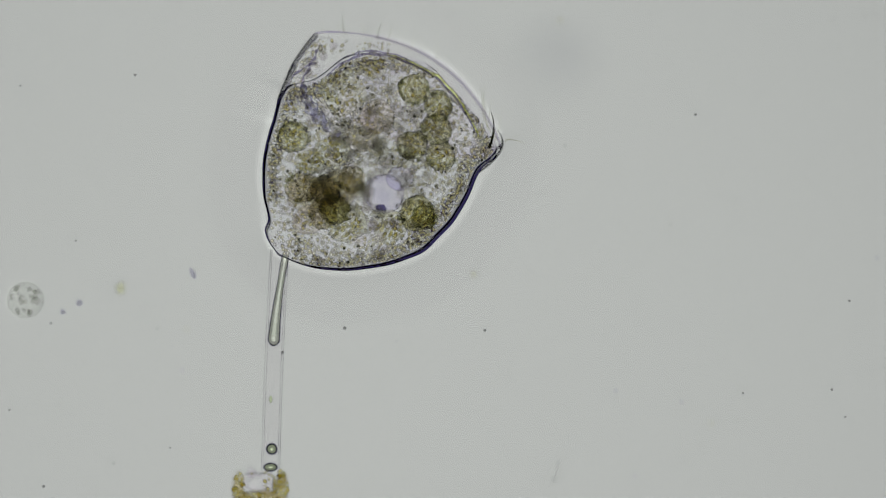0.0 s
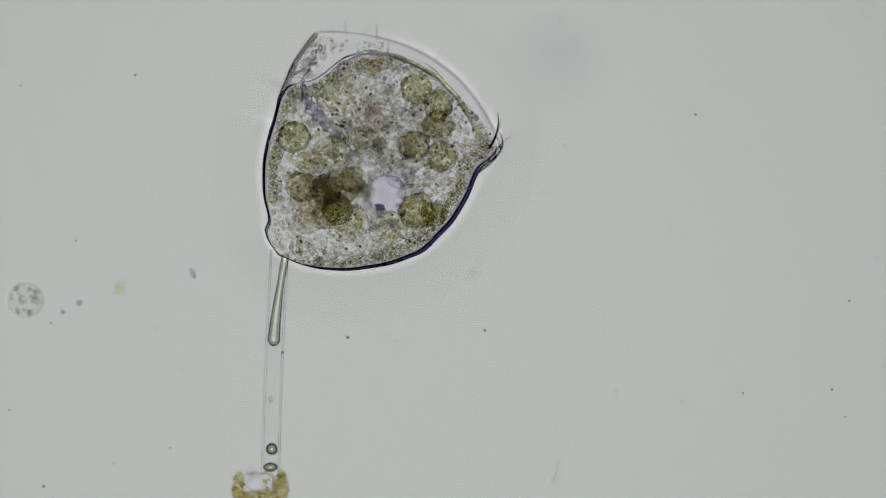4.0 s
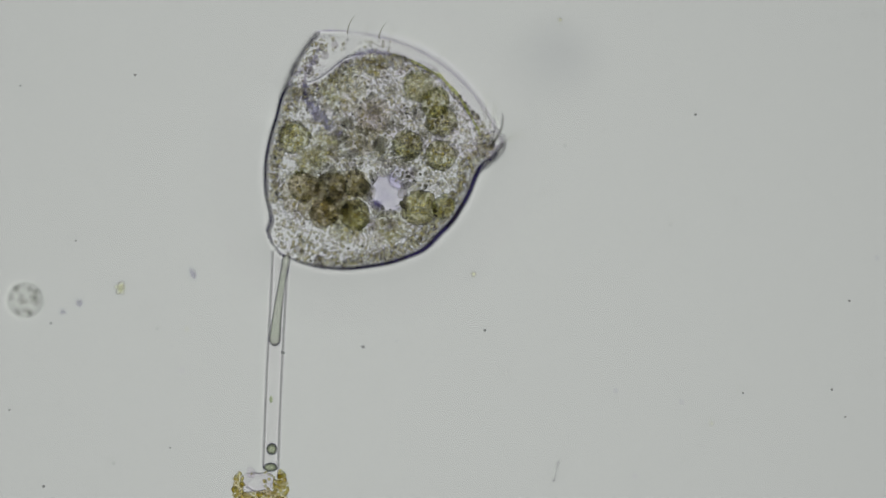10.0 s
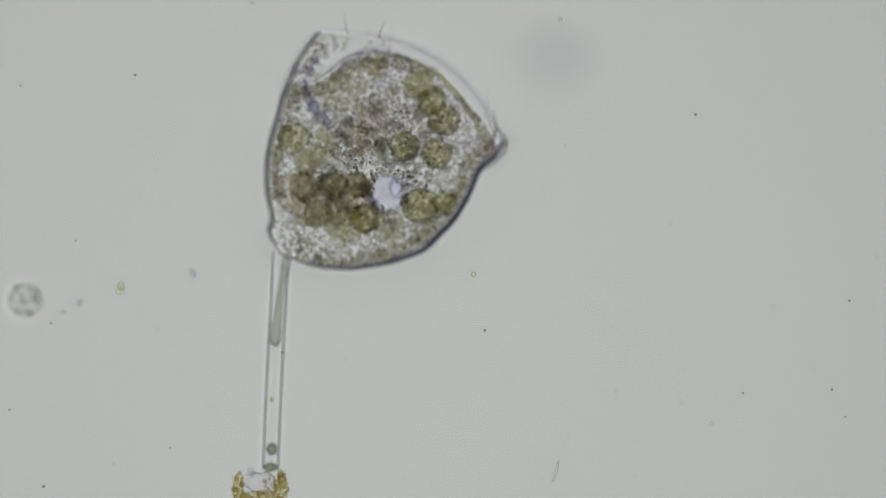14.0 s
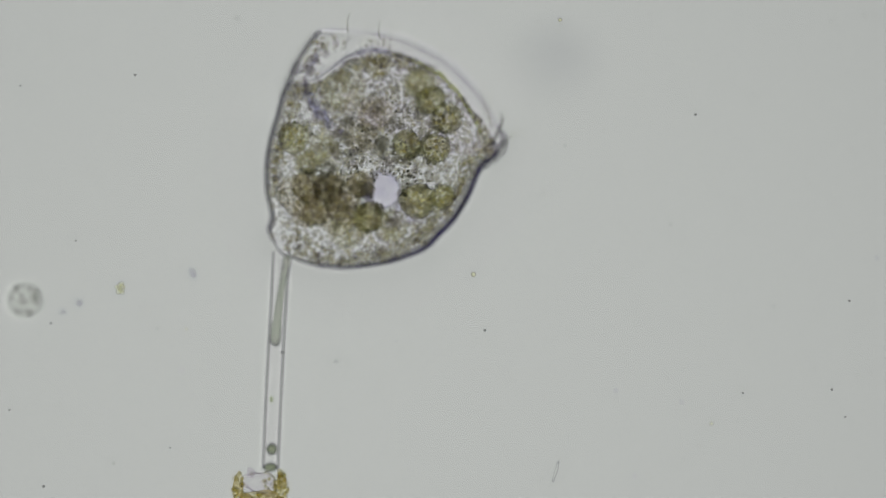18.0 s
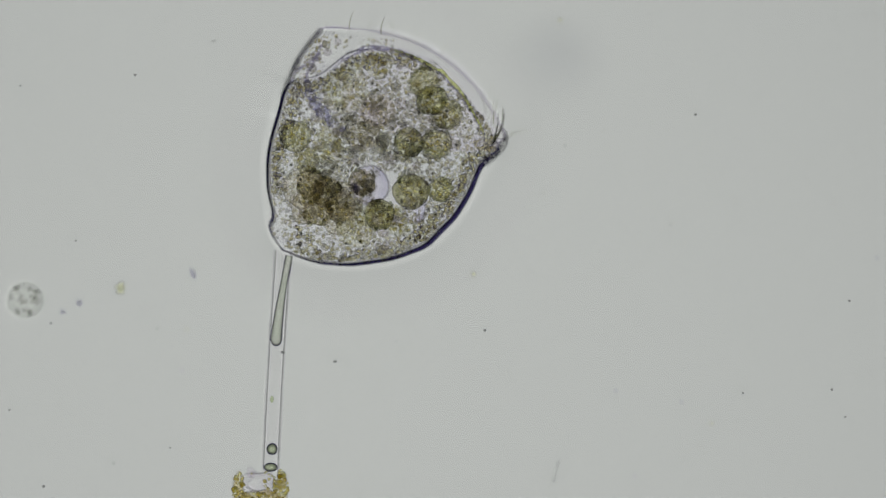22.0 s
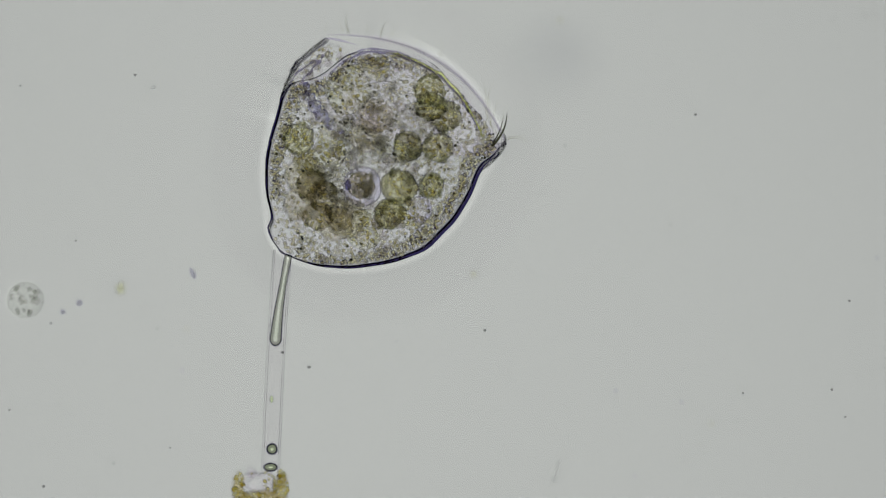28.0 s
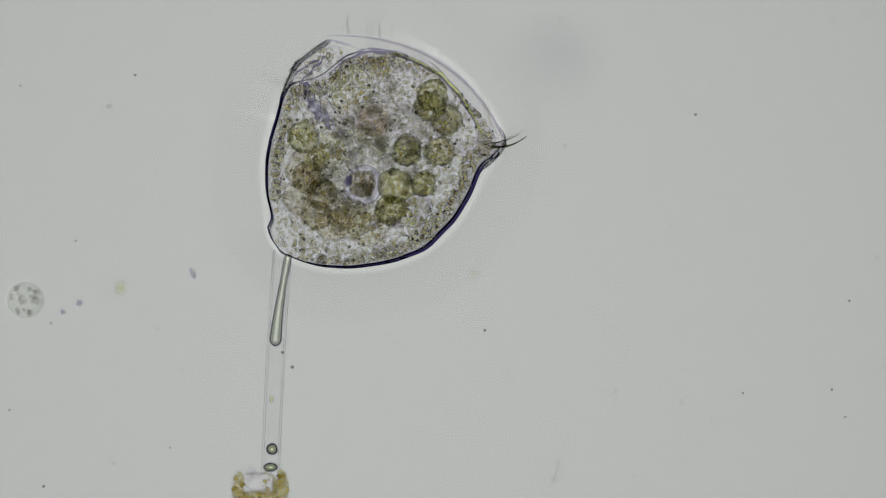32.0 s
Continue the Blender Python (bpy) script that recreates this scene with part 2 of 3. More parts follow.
cellpart("endoplasm", cell_body(wall_width), M_ENDOPLASM, "grey granular cell contents")


def collar(p0, p1, n=56, thick=0.018, taper=0.14):
    """A stretch of the flaring lip round the mouth, from angle p0 to p1: a thin wall that rises from the bell to a rounded rim."""
    def ring(f, thin):
        out = []
        for j in range(n + 1):
            ease = min(1, j / (taper * n), (n - j) / (taper * n))
            k = 1 + 0.004 * (f > 0.85) - thin * thick * (0.01 + 0.99 * min(1, f) ** 1.2) * (0.002 + ease * ease * (3 - 2 * ease))
            p = p0 + (p1 - p0) * j / n
            w0 = 12 + 180 * math.cos(p)
            s0 = 272 + 0.25 * w0 + 34 * max(0, math.cos(p)) ** 3
            c, a = smooth_section(s0)
            hug = 0.985 - 0.03 * max(0, math.cos(p)) ** 2
            low = (s0, c + a * hug * math.cos(p), depth(s0, a) * hug * math.sin(p))
            top = rim(p)
            g = f ** 1.15
            s, w, z = (low[q] + ((f if q == 0 else g) * (top[q] - low[q])) for q in range(3))
            out.append(cellpt(s, w * k, z * k / 500))
        return out
    fs = [0, 0.12, 0.25, 0.4, 0.55, 0.7, 0.82, 0.92, 0.98, 1.0]
    rings = [ring(f, 0) for f in fs] + [ring(1.015, 0.5)] + [ring(f, 1) for f in fs[::-1]]
    m = n + 1
    verts = [p for r in rings for p in r]
    R = len(rings) - 1
    faces = []
    for i in range(R):
        for j in range(n):
            a, b = i * m, (i + 1) * m
            faces.append((a + j, b + j, b + j + 1, a + j + 1))
    return verts, faces


SPLIT = radians(122)
lip_main = cellpart("lip", collar(-SPLIT, SPLIT, 80), M_COLLAR, "thin clear flaring lip round the mouth")


def lobe(outer, inner, thick, lip, seam=(0.25, 0.25), n=30, m=26):
    """A clear fold of the lip between an outer and an inner line: a rounded bead along the outer one, a film that runs out thin to the inner one and to its ends."""
    faces, verts = [], []
    for side in (1, -1):
        first = len(verts)
        for i in range(n + 1):
            u = i / n
            k = min(1, u / seam[0], (1 - u) / seam[1])
            for j in range(m + 1):
                v = (j / m) ** 1.7
                bead = math.sqrt(max(0, 1 - (min(2, v / lip) - 1) ** 2))
                ease = k * k * (3 - 2 * k)
                h = (thick * bead + 3 * math.sqrt(min(1, v / lip)) * (1 - v)) * ease + 0.02
                p = outer(u).lerp(inner(u), v)
                verts.append(Vector((p.x, p.y, side * h / 500 + 0.07 * ease * math.exp(-v / 0.2))))
        for i in range(n):
            for j in range(m):
                q = first + i * (m + 1) + j
                face = (q, q + 1, q + m + 2, q + m + 1)
                faces.append(face if side > 0 else face[::-1])
    return verts, faces


def curve3(a, b, c):
    """A bent line through three places of the field, as a function from 0 to 1."""
    a, b, c = P(*a), P(*b), P(*c)
    h = 2 * b - (a + c) / 2
    return lambda t: (1 - t) ** 2 * a + 2 * t * (1 - t) * h + t * t * c


beak = cellpart("lip_beak", lobe(curve3((872, 222), (889, 262), (845, 308)), curve3((856, 225), (860, 264), (836, 300)), 5.0, 0.12, (0.6, 0.12)), M_FOLD, "rounded clear beak of the lip with a dark underside")
lip_base = cellpart("lip_base", lobe(curve3((489, 182), (501, 149), (520, 107)), curve3((515, 200), (545, 165), (600, 112)), 11, 0.065, (0.25, 0.2)), M_FOLD, "lower side of the lip with a dark edge")
lip_fold = cellpart("lip_fold", lobe(curve3((508, 131), (528, 95), (557, 58)), curve3((546, 152), (598, 113), (660, 63)), 11, 0.045, (0.2, 0.12)), M_FOLD, "clear pointed corner of the lip that folds inward")


def ball(r, sub=3, squash=(1, 1, 1), rough=0.0, seed=0):
    bm = bmesh.new()
    bmesh.ops.create_icosphere(bm, subdivisions=sub, radius=r)
    for v in bm.verts:
        k = 1 + rough * noise.noise(v.co * (1.6 / r) + Vector((seed * 7.3, 0, 0)))
        v.co = Vector((v.co.x * squash[0], v.co.y * squash[1], v.co.z * squash[2])) * k
    return bm


def lentil(flat, n=8):
    """The two caps of a lentil of radius 1, each with a parabola's profile."""
    verts, faces = [], []
    for side in (1, -1):
        first = len(verts)
        verts.append((0, 0, side * flat))
        for q in (0.5, 0.8, 1.0):
            verts += [(q * math.cos(2 * math.pi * k / n), q * math.sin(2 * math.pi * k / n), side * flat * (1 - q * q)) for k in range(n)]
        for k in range(n):
            m = (k + 1) % n
            tris = [(0, 1 + k, 1 + m)]
            for b in (1, 1 + n):
                tris += [(b + k, b + n + k, b + n + m), (b + k, b + n + m, b + m)]
            faces += [tuple(first + v for v in (t if side > 0 else t[::-1])) for t in tris]
    return np.array(verts, dtype=float), np.array(faces)


def spheres(centres, radii, sub=1):
    """Many small round bodies in one mesh: lentil-shaped grains, or flattened balls (sub 2)."""
    if sub == 1:
        bv, bf = lentil(0.5)
    else:
        bm = bmesh.new()
        bmesh.ops.create_icosphere(bm, subdivisions=sub, radius=1)
        bv = np.array([v.co for v in bm.verts]) * (1, 1, 0.65)
        bf = np.array([[v.index for v in f.verts] for f in bm.faces])
        bm.free()
    n = len(centres)
    v = (np.asarray(centres)[:, None, :] + np.asarray(radii)[:, None, None] * bv[None]).reshape(-1, 3)
    f = (bf[None] + (np.arange(n) * len(bv))[:, None, None]).reshape(-1, 3)
    return v.tolist(), f.tolist()


# food vacuoles, each with its place at 0, 6, 13, 19, 25 and 32 s
MOVERS = []


def food(mat, r, z, *places, grains=24, label=""):
    i = len(MOVERS)
    grains = int(grains * 2.4)
    ob = part("food_vacuole", ball(r / 500, 3, (1, 0.93 + 0.05 * (i % 3), 0.85), 0.17, i), mat, cell, label)
    rg = random.Random(i)
    cs, rs = [], []
    while len(cs) < grains:
        c = Vector((rg.uniform(-1, 1), rg.uniform(-1, 1), rg.uniform(-0.15, 0.65)))
        if c.length < 0.8:
            cs.append(c * r / 500)
            rs.append(rg.uniform(1.8, 3.5) / 500)
    if grains:
        tagged(part("food_grains", spheres(cs, rs), M_FOOD_GRAIN, ob, "yellowish refractile grains"), kind="stuff")
    if mat in (M_FOOD, M_FOOD_DEEP, M_FOOD_BROWN):
        cs, rs = [], []
        for k in range(26):
            a, q = rg.uniform(0, 2 * math.pi), r * rg.uniform(0.72, 1.04)
            cs.append((q * math.cos(a) / 500, q * math.sin(a) / 500, rg.uniform(-0.02, 0.015)))
            rs.append(rg.uniform(1.8, 4.4) / 500)
        tagged(part("rim_grains", spheres(cs, rs), M_RIM_GRAIN, ob, "dark grains round the vacuole"), kind="stuff")
    MOVERS.append((ob, z, places))


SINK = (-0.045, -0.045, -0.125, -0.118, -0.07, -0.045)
OLIVE, BROWN, PALE = "olive food vacuole with yellow grains", "dark brown food vacuole", "pale granular vacuole"
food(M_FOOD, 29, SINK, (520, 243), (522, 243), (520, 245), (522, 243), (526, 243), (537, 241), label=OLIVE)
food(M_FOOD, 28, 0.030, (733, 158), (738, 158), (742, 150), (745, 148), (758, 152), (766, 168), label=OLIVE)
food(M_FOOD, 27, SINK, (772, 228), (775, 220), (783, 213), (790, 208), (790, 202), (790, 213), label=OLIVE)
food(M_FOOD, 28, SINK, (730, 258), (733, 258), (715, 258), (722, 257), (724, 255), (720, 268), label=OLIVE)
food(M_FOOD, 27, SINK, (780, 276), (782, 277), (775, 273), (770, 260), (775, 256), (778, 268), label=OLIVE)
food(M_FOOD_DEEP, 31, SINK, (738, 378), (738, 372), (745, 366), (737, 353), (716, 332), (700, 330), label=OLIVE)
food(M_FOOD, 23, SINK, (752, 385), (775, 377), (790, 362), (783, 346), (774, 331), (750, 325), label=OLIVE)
food(M_FOOD_DEEP, 28, -0.060, (592, 370), (604, 372), (644, 386), (655, 384), (686, 380), (690, 372), label=BROWN)
food(M_FOOD_BROWN, 24, -0.03, (622, 318), (624, 320), (632, 328), (638, 326), (640, 326), (640, 326), grains=14, label=BROWN)
food(M_FOOD_BROWN, 28, -0.04, (533, 333), (535, 330), (540, 332), (545, 330), (555, 330), (543, 315), grains=14, label=BROWN)
food(M_FOOD_BROWN, 28, -0.045, (576, 338), (578, 335), (590, 330), (580, 335), (575, 345), (570, 345), grains=14, label=BROWN)
food(M_FOOD_BROWN, 26, -0.045, (572, 378), (580, 378), (565, 378), (560, 375), (565, 380), (560, 382), grains=14, label=BROWN)
food(M_FOOD_DARK, 28, -0.060, (545, 390), (548, 385), (600, 368), (605, 365), (600, 375), (606, 382), grains=14, label=BROWN)
food(M_FOOD_DARK, 30, -0.036, (668, 208), (665, 205), (660, 205), (665, 200), (668, 200), (660, 212), grains=8, label="greyish food vacuole deep in the cell")
food(M_FOOD_DARK, 30, -0.060, (640, 240), (642, 245), (640, 245), (640, 240), (645, 240), (655, 225), grains=8, label=BROWN)
food(M_FOOD_PALE, 32, -0.012, (588, 270), (585, 268), (570, 262), (575, 265), (585, 262), (585, 268), label=PALE)
food(M_FOOD_PALE, 42, 0.000, (604, 165), (600, 165), (610, 160), (608, 165), (615, 160), (622, 160), label=PALE)
food(M_FOOD, 26, -0.048, (776, 188), (775, 187), (765, 180), (762, 178), (765, 185), (760, 190), label=OLIVE)
food(M_FOOD_PALE, 36, -0.024, (614, 396), (618, 396), (612, 400), (620, 405), (640, 405), (650, 400), label=PALE)
food(M_FOOD_PALE, 30, -0.024, (690, 402), (690, 405), (690, 402), (695, 400), (720, 380), (730, 372), label=PALE)
food(M_FOOD_PALE, 24, -0.060, (660, 118), (662, 116), (665, 118), (670, 118), (668, 118), (672, 120), grains=16, label=PALE)
food(M_FOOD_PALE, 26, 0.012, (548, 285), (550, 285), (545, 285), (545, 285), (540, 285), (560, 278), label=PALE)
food(M_FOOD_DIM, 36, -0.10, (545, 345), (548, 345), (522, 340), (530, 345), (540, 320), (542, 300), grains=8, label=BROWN)
food(M_FOOD_DIM, 34, -0.10, (600, 335), (604, 332), (620, 338), (604, 345), (612, 375), (620, 388), grains=8, label=BROWN)
food(M_FOOD_DIM, 30, -0.11, (575, 345), (575, 350), (545, 372), (545, 372), (535, 365), (528, 350), grains=6, label=BROWN)
food(M_FOOD_DIM, 30, -0.11, (600, 332), (605, 337), (598, 385), (600, 385), (600, 392), (592, 398), grains=6, label=BROWN)
vac = part("contractile_vacuole", ball(36 / 500, 4, (1, 0.97, 0.9), 0.05, 3), M_VACUOLE, cell, "clear round water-filled vacuole")
spot = part("dark_spot", ball(7 / 500, 2, (1.3, 0.9, 1), 0.4, 1), M_SPOT, vac, "small violet spot")
spot.location = (-0.012, -0.05, 0.01)
small_vac = part("contractile_vacuole", ball(24 / 500, 3, (1, 0.9, 0.8), 0.1, 8), M_VACUOLE, cell, "smaller clear vacuole beside the large one")
MOVERS.append((small_vac, 0.02, [(707, 316), (708, 312), (712, 322), (722, 378), (742, 372), (744, 366)]))
MOVERS.append((vac, 0.03, [(680, 343), (684, 344), (684, 343), (672, 334), (643, 329), (642, 328)]))


def cloud(count, r0, r1, seed, zr=(-0.16, 0.16), shrink=0.965, middle=0.55):
    """Round bodies strewn through the bell, thicker near its wall."""
    rg = random.Random(seed)
    cs, rs = [], []
    while len(cs) < count:
        s, w, z = rg.uniform(-5, TOP - 4), rg.uniform(-170, 210), rg.uniform(*zr)
        if not inside(s, w, z, shrink - 0.025 - r1 / 200):
            continue
        if inside(s, w, z, 0.80) and rg.random() > middle:
            continue
        if s < 95 and w < section(s)[0] - section(s)[1] + 30 and rg.random() < 0.45:
            continue
        c = cellpt(s, w, z)
        if any((c - P(x, y, z)).length < q / 500 for x, y, q in ((682, 343, 37 if z > -0.07 else 28), (642, 328, 37 if z > -0.07 else 0), (707, 316, 20 if z > -0.05 else 0))):
            continue
        cs.append(c)
        rs.append(rg.uniform(r0, r1) / 500)
    return spheres(cs, rs)


CLOUDS = []
rg = random.Random(77)
cs, rs = [], []
while len(cs) < 1700:
    s, p = rg.uniform(-4, TOP - 13), rg.uniform(0, 6.283)
    c, a = smooth_section(s)
    k = min(rg.uniform(0.86, 0.972), (a - 8) / a)
    z = depth(s, a) * k / 500 * math.sin(p)
    if -0.07 < z < -0.018 and rg.random() < a / 190 and not (s < 60 and math.cos(p) < -0.3 and z < -0.02):
        cs.append(cellpt(s, c + a * k * math.cos(p), z))
        rs.append(rg.uniform(2.0, 4.1) / 500)
CLOUDS.append(tagged(cellpart("rim_granules", spheres(cs, rs), M_GRAIN, "bright granules along the wall"), kind="stuff"))
for i, (count, r0, r1, zr, mid, reach) in enumerate(((1400, 1.8, 3.0, (-0.10, -0.05), 0.8, 0.99), (650, 1.9, 3.2, (-0.15, -0.10), 0.8, 0.98), (3000, 1.9, 3.1, (-0.05, -0.018), 0.6, 1.005), (650, 1.8, 3.3, (0.012, 0.05), 0.8, 1.0))):
    g = cellpart("granules", cloud(count, r0, r1, 10 + i, zr, reach, mid), M_GRAIN, "tiny yellowish refractile granules")
    CLOUDS.append(tagged(g, kind="stuff"))
g = cellpart("dark_granules", cloud(420, 1.7, 3.2, 20, (-0.15, -0.11), 0.97, 0.8), M_DARK_GRAIN, "tiny dark granules and added shading of the gaps")
CLOUDS.append(tagged(g, kind="stuff"))
# Dark grains added to shade the gaps between the bright granules.
g = cellpart("dark_granules", cloud(170, 1.6, 3.2, 22, (-0.035, 0.0), 0.98, 0.9), M_DARK_GRAIN, "tiny dark granules and added shading of the gaps")
CLOUDS.append(tagged(g, kind="stuff"))
g = cellpart("dark_lumps", cloud(66, 7, 15, 31, (-0.15, -0.09), 0.97, 0.95), M_SHADE_LUMP, "soft dark lumps low in the cell")
CLOUDS.append(tagged(g, kind="stuff"))
g = cellpart("cytoplasm_lumps", cloud(40, 7, 14, 30, (-0.13, 0.06), shrink=0.95, middle=0.8), M_LUMP, "soft greyish lumps of cytoplasm")
CLOUDS.append(tagged(g, kind="stuff"))


def tube(path, radii, n=24, cap=True):
    """A tube along points with a radius at each."""
    rings = []
    path = [Vector(p) for p in path]
    for i, p in enumerate(path):
        d = (path[min(i + 1, len(path) - 1)] - path[max(i - 1, 0)]).normalized()
        side = d.cross(Vector((0, 0, 1)))
        side = side.normalized() if side.length > 1e-4 else Vector((1, 0, 0))
        up = side.cross(d)
        rings.append([p + radii[i] * (math.cos(a) * side + math.sin(a) * up) for a in [2 * math.pi * j / n for j in range(n)]])
    return loft(rings, cap)


def bez(a, b, c, n=24):
    a, b, c = Vector(a), Vector(b), Vector(c)
    return [(1 - t) ** 2 * a + 2 * t * (1 - t) * b + t * t * c for t in [i / n for i in range(n + 1)]]


# The fold's violet edge line, put in as a tinted strand.
part("fold_rim", tube([curve3((553, 62), (575, 57), (618, 58))(k / 20) for k in range(21)], [(0.3 + 2.0 * math.sin(math.pi * k / 20)) / 500 for k in range(21)], 10), M_LIP_EDGE, lip_fold, "added violet strand for the fold's edge line").data.transform(ROOT)
# Shade in the fold's creases, put in as two dark tinted strands.
part("crease", tube([curve3((531, 152), (547, 120), (563, 88))(k / 20) + Vector((0.004 * math.sin(k * 0.9), 0, 0.02)) for k in range(21)], [(0.6 + 2.2 * abs(math.sin(k * 0.55))) / 500 for k in range(21)], 10), M_DOME_DARK, lip_fold, "dark strand for the shade in the fold's crease").data.transform(ROOT)
part("crease", tube([curve3((503, 168), (522, 132), (560, 112))(k / 20) + Vector((0, 0.003 * math.sin(k * 0.8), 0.02)) for k in range(21)], [(0.5 + 1.8 * abs(math.sin(k * 0.43))) / 500 for k in range(21)], 10), M_DOME_DARK, lip_base, "dark strand for the shade in the fold's crease").data.transform(ROOT)
cellpart("gullet", tube(bez(P(536, 150, -0.01), P(542, 202, -0.02), P(602, 240, -0.04), 30), [(0.008 + 0.014 * math.sin(math.pi * i / 30)) * (1 + 0.25 * math.sin(i * 1.1)) for i in range(31)]), M_GULLET, "curved bluish gullet")
cellpart("gullet_wall", tube(bez(P(556, 146, -0.01), P(566, 196, -0.01), P(606, 226, -0.02), 30), [0.003 + 0.012 * math.sin(math.pi * i / 30) for i in range(31)]), M_COLLAR, "clear inner wall of the gullet")
def dome_line(t, inset):
    """A place on the rim of the dome, from the mouth (0) over the top to the beak (1)."""
    if t < 0.62:
        q = 285 + (TOP - 6 - 285) * math.sin(math.pi / 2 * t / 0.62)
        return cellpt(q - inset * t, np.interp(q, (285, 304, 328, 348, 373, 398, 406, TOP - 6), (-134, -133, -126, -117, -99, -55, -24, 25)) + inset * (1 - t))
    k = (t - 0.62) / 0.38
    q = TOP - 6 - 49 * k ** 1.8
    return cellpt(q - inset * (1 - k), 25 + 138 * k - inset * k)


def strand(t0, t1, inset, z, r, n=70):
    path = []
    for i in range(n + 1):
        p = dome_line(t0 + (t1 - t0) * i / n, inset + 1.2 * math.sin(i * 0.37))
        path.append(Vector((p.x, p.y, z + 0.004 * math.sin(i * 0.23))))
    for _ in range(3):
        path = path[:1] + [(path[i - 1] + 2 * path[i] + path[i + 1]) / 4 for i in range(1, n)] + path[-1:]
    return tube(path, [r / 500 * (0.15 + 0.85 * math.sin(math.pi * i / n) ** 0.5) * (1 + 0.25 * math.sin(i * 0.5)) for i in range(n + 1)], 12)


# The dome's bright and dark edge lines, coloured into added strands.
cellpart("dome_rim", strand(0.36, 0.98, 1.0, -0.045, 3.0), M_DOME, "added yellow-green strand for the dome's bright edge line")
cellpart("dome_rim", strand(0.02, 0.55, 4.5, 0.03, 2.6), M_DOME_DARK, "added violet strand for the dome's dark edge line")
cellpart("dome_rim", strand(0.40, 0.95, 5.5, 0.03, 2.0), M_DOME_DARK, "added violet strand for the dome's dark edge line")
cellpart("mouth_membrane", strand(0.10, 0.46, -3.0, 0.02, 1.7), M_DOME_DARK, "dark undulating membrane along the mouth")
# The lip's violet fringe is coloured into a thin strand along its rim.
lip_rim = [rim(math.pi * (0.86 - 0.84 * k / 80)) for k in range(81)]
part("lip_rim", tube([cellpt(q, w, z * 0.45 / 500) for q, w, z in lip_rim], [(0.4 + 2.2 * math.sin(math.pi * k / 80) ** 0.6) / 500 for k in range(81)], 12), M_LIP_EDGE, lip_main, "added violet strand for the lip's edge line").data.transform(ROOT)
rg = random.Random(8)
cs = [P(545 - q * 42 + abs(rg.gauss(0, 22)), 72 + q * 88 + rg.uniform(-6, 6), rg.uniform(-0.08, -0.04)) for q in [rg.random() for _ in range(170)]]
cs += [P(x, 66 + (x - 570) * 0.06 + rg.uniform(4, 30), rg.uniform(-0.05, 0.05)) for x in [rg.uniform(572, 690) for _ in range(60)]]
corner = part("corner_granules", spheres(cs, [rg.uniform(1.6, 3.0) / 500 for _ in cs]), M_GRAIN, lip_fold, "few granules in the clear corner")
corner.data.transform(ROOT)
fold_lumps = [(562, 84, 9), (552, 108, 11), (544, 130, 10), (572, 100, 8), (530, 146, 9), (590, 82, 7), (536, 120, 7)]
lumps = part("soft_lumps", spheres([P(x, y, -0.03 - 0.008 * i) for i, (x, y, r) in enumerate(fold_lumps)], [r / 500 for x, y, r in fold_lumps], 2), M_LUMP, lip_fold, "soft greyish lumps of cytoplasm")
lumps.data.transform(ROOT)
tagged(lumps, kind="stuff")
dot = part("dark_spot", ball(5 / 500, 2, (1, 1.4, 1), 0.2, 4), M_DARK_GRAIN, lip_fold, "small dark spot")
dot.data.transform(Matrix.Translation(P(567, 86, -0.06) - P(500, 447)))
tagged(corner, kind="stuff")

# ---- cilia ----
CILIA = []


def cilium(x, y, dx, dy, bend, r, mat, phase, swing, z=0.0, label="fine pale cilium"):
    """A tapered hair from its root along (dx, dy), bent sideways."""
    a, c = Vector((0, 0, 0)), Vector((dx / 500, -dy / 500, 0))
    b = c * 0.5 + Vector((-c.y, c.x, 0)) * bend
    ob = part("cilium", tube(bez(a, b, c, 12), [r / 500 * (1 - 0.8 * i / 12) for i in range(13)], 8), mat, cell, label)
    CILIA.append((ob, P(x, y, z) - P(500, 447), phase, swing))
    return ob


rg = random.Random(11)
for i in range(9):
    cilium(864 + rg.uniform(-14, 12), 226 + rg.uniform(-30, 24), rg.uniform(-16, 12), -rg.uniform(40, 75), rg.uniform(-0.2, 0.2), 1.1, M_CILIA, i * 0.9, 16, rg.uniform(-0.05, 0.05))
for i in range(3):
    cilium(893, 252 - 3 * i, 34 + 3 * i, -14 + 7 * i, 0.15, 1.1, M_CILIA, i * 1.7, 22, 0.02 * i)
CIRRI = [cilium(864, 264, 15, -64, -0.22, 2.8, M_CIRRUS, 0.4, 12, 0.01, "dark curved bundle of cilia")]
CIRRI.append(cilium(867, 258, 9, -50, -0.12, 1.6, M_CIRRUS, 1.1, 14, -0.02, "dark curved bundle of cilia"))
for i in range(6):
    x = 565 + i * 42 + rg.uniform(-6, 6)
    y = 60 + max(0, x - 640) ** 1.7 / 90
    cilium(x, y, rg.uniform(-8, 10), -rg.uniform(18, 36), rg.uniform(-0.3, 0.3), 1.1, M_CILIA, i * 1.3, 24, rg.uniform(-0.08, 0.08))
for x, y, dx, dy, phase in ((612, 62, 5, -36, 0.3), (668, 70, 7, -30, 1.9)):
    cilium(x, y, dx, dy, 0.2, 1.6, M_CIRRUS_PALE, phase, 18, -0.08, "greyish curved bundle of cilia")

# ---- the stalk ----
FOOT = P(479, 832)
stalk = new("stalk")
stalk.location = FOOT
tagged(stalk, "transparent tubular stalk with a pale contractile cord", "stalk")
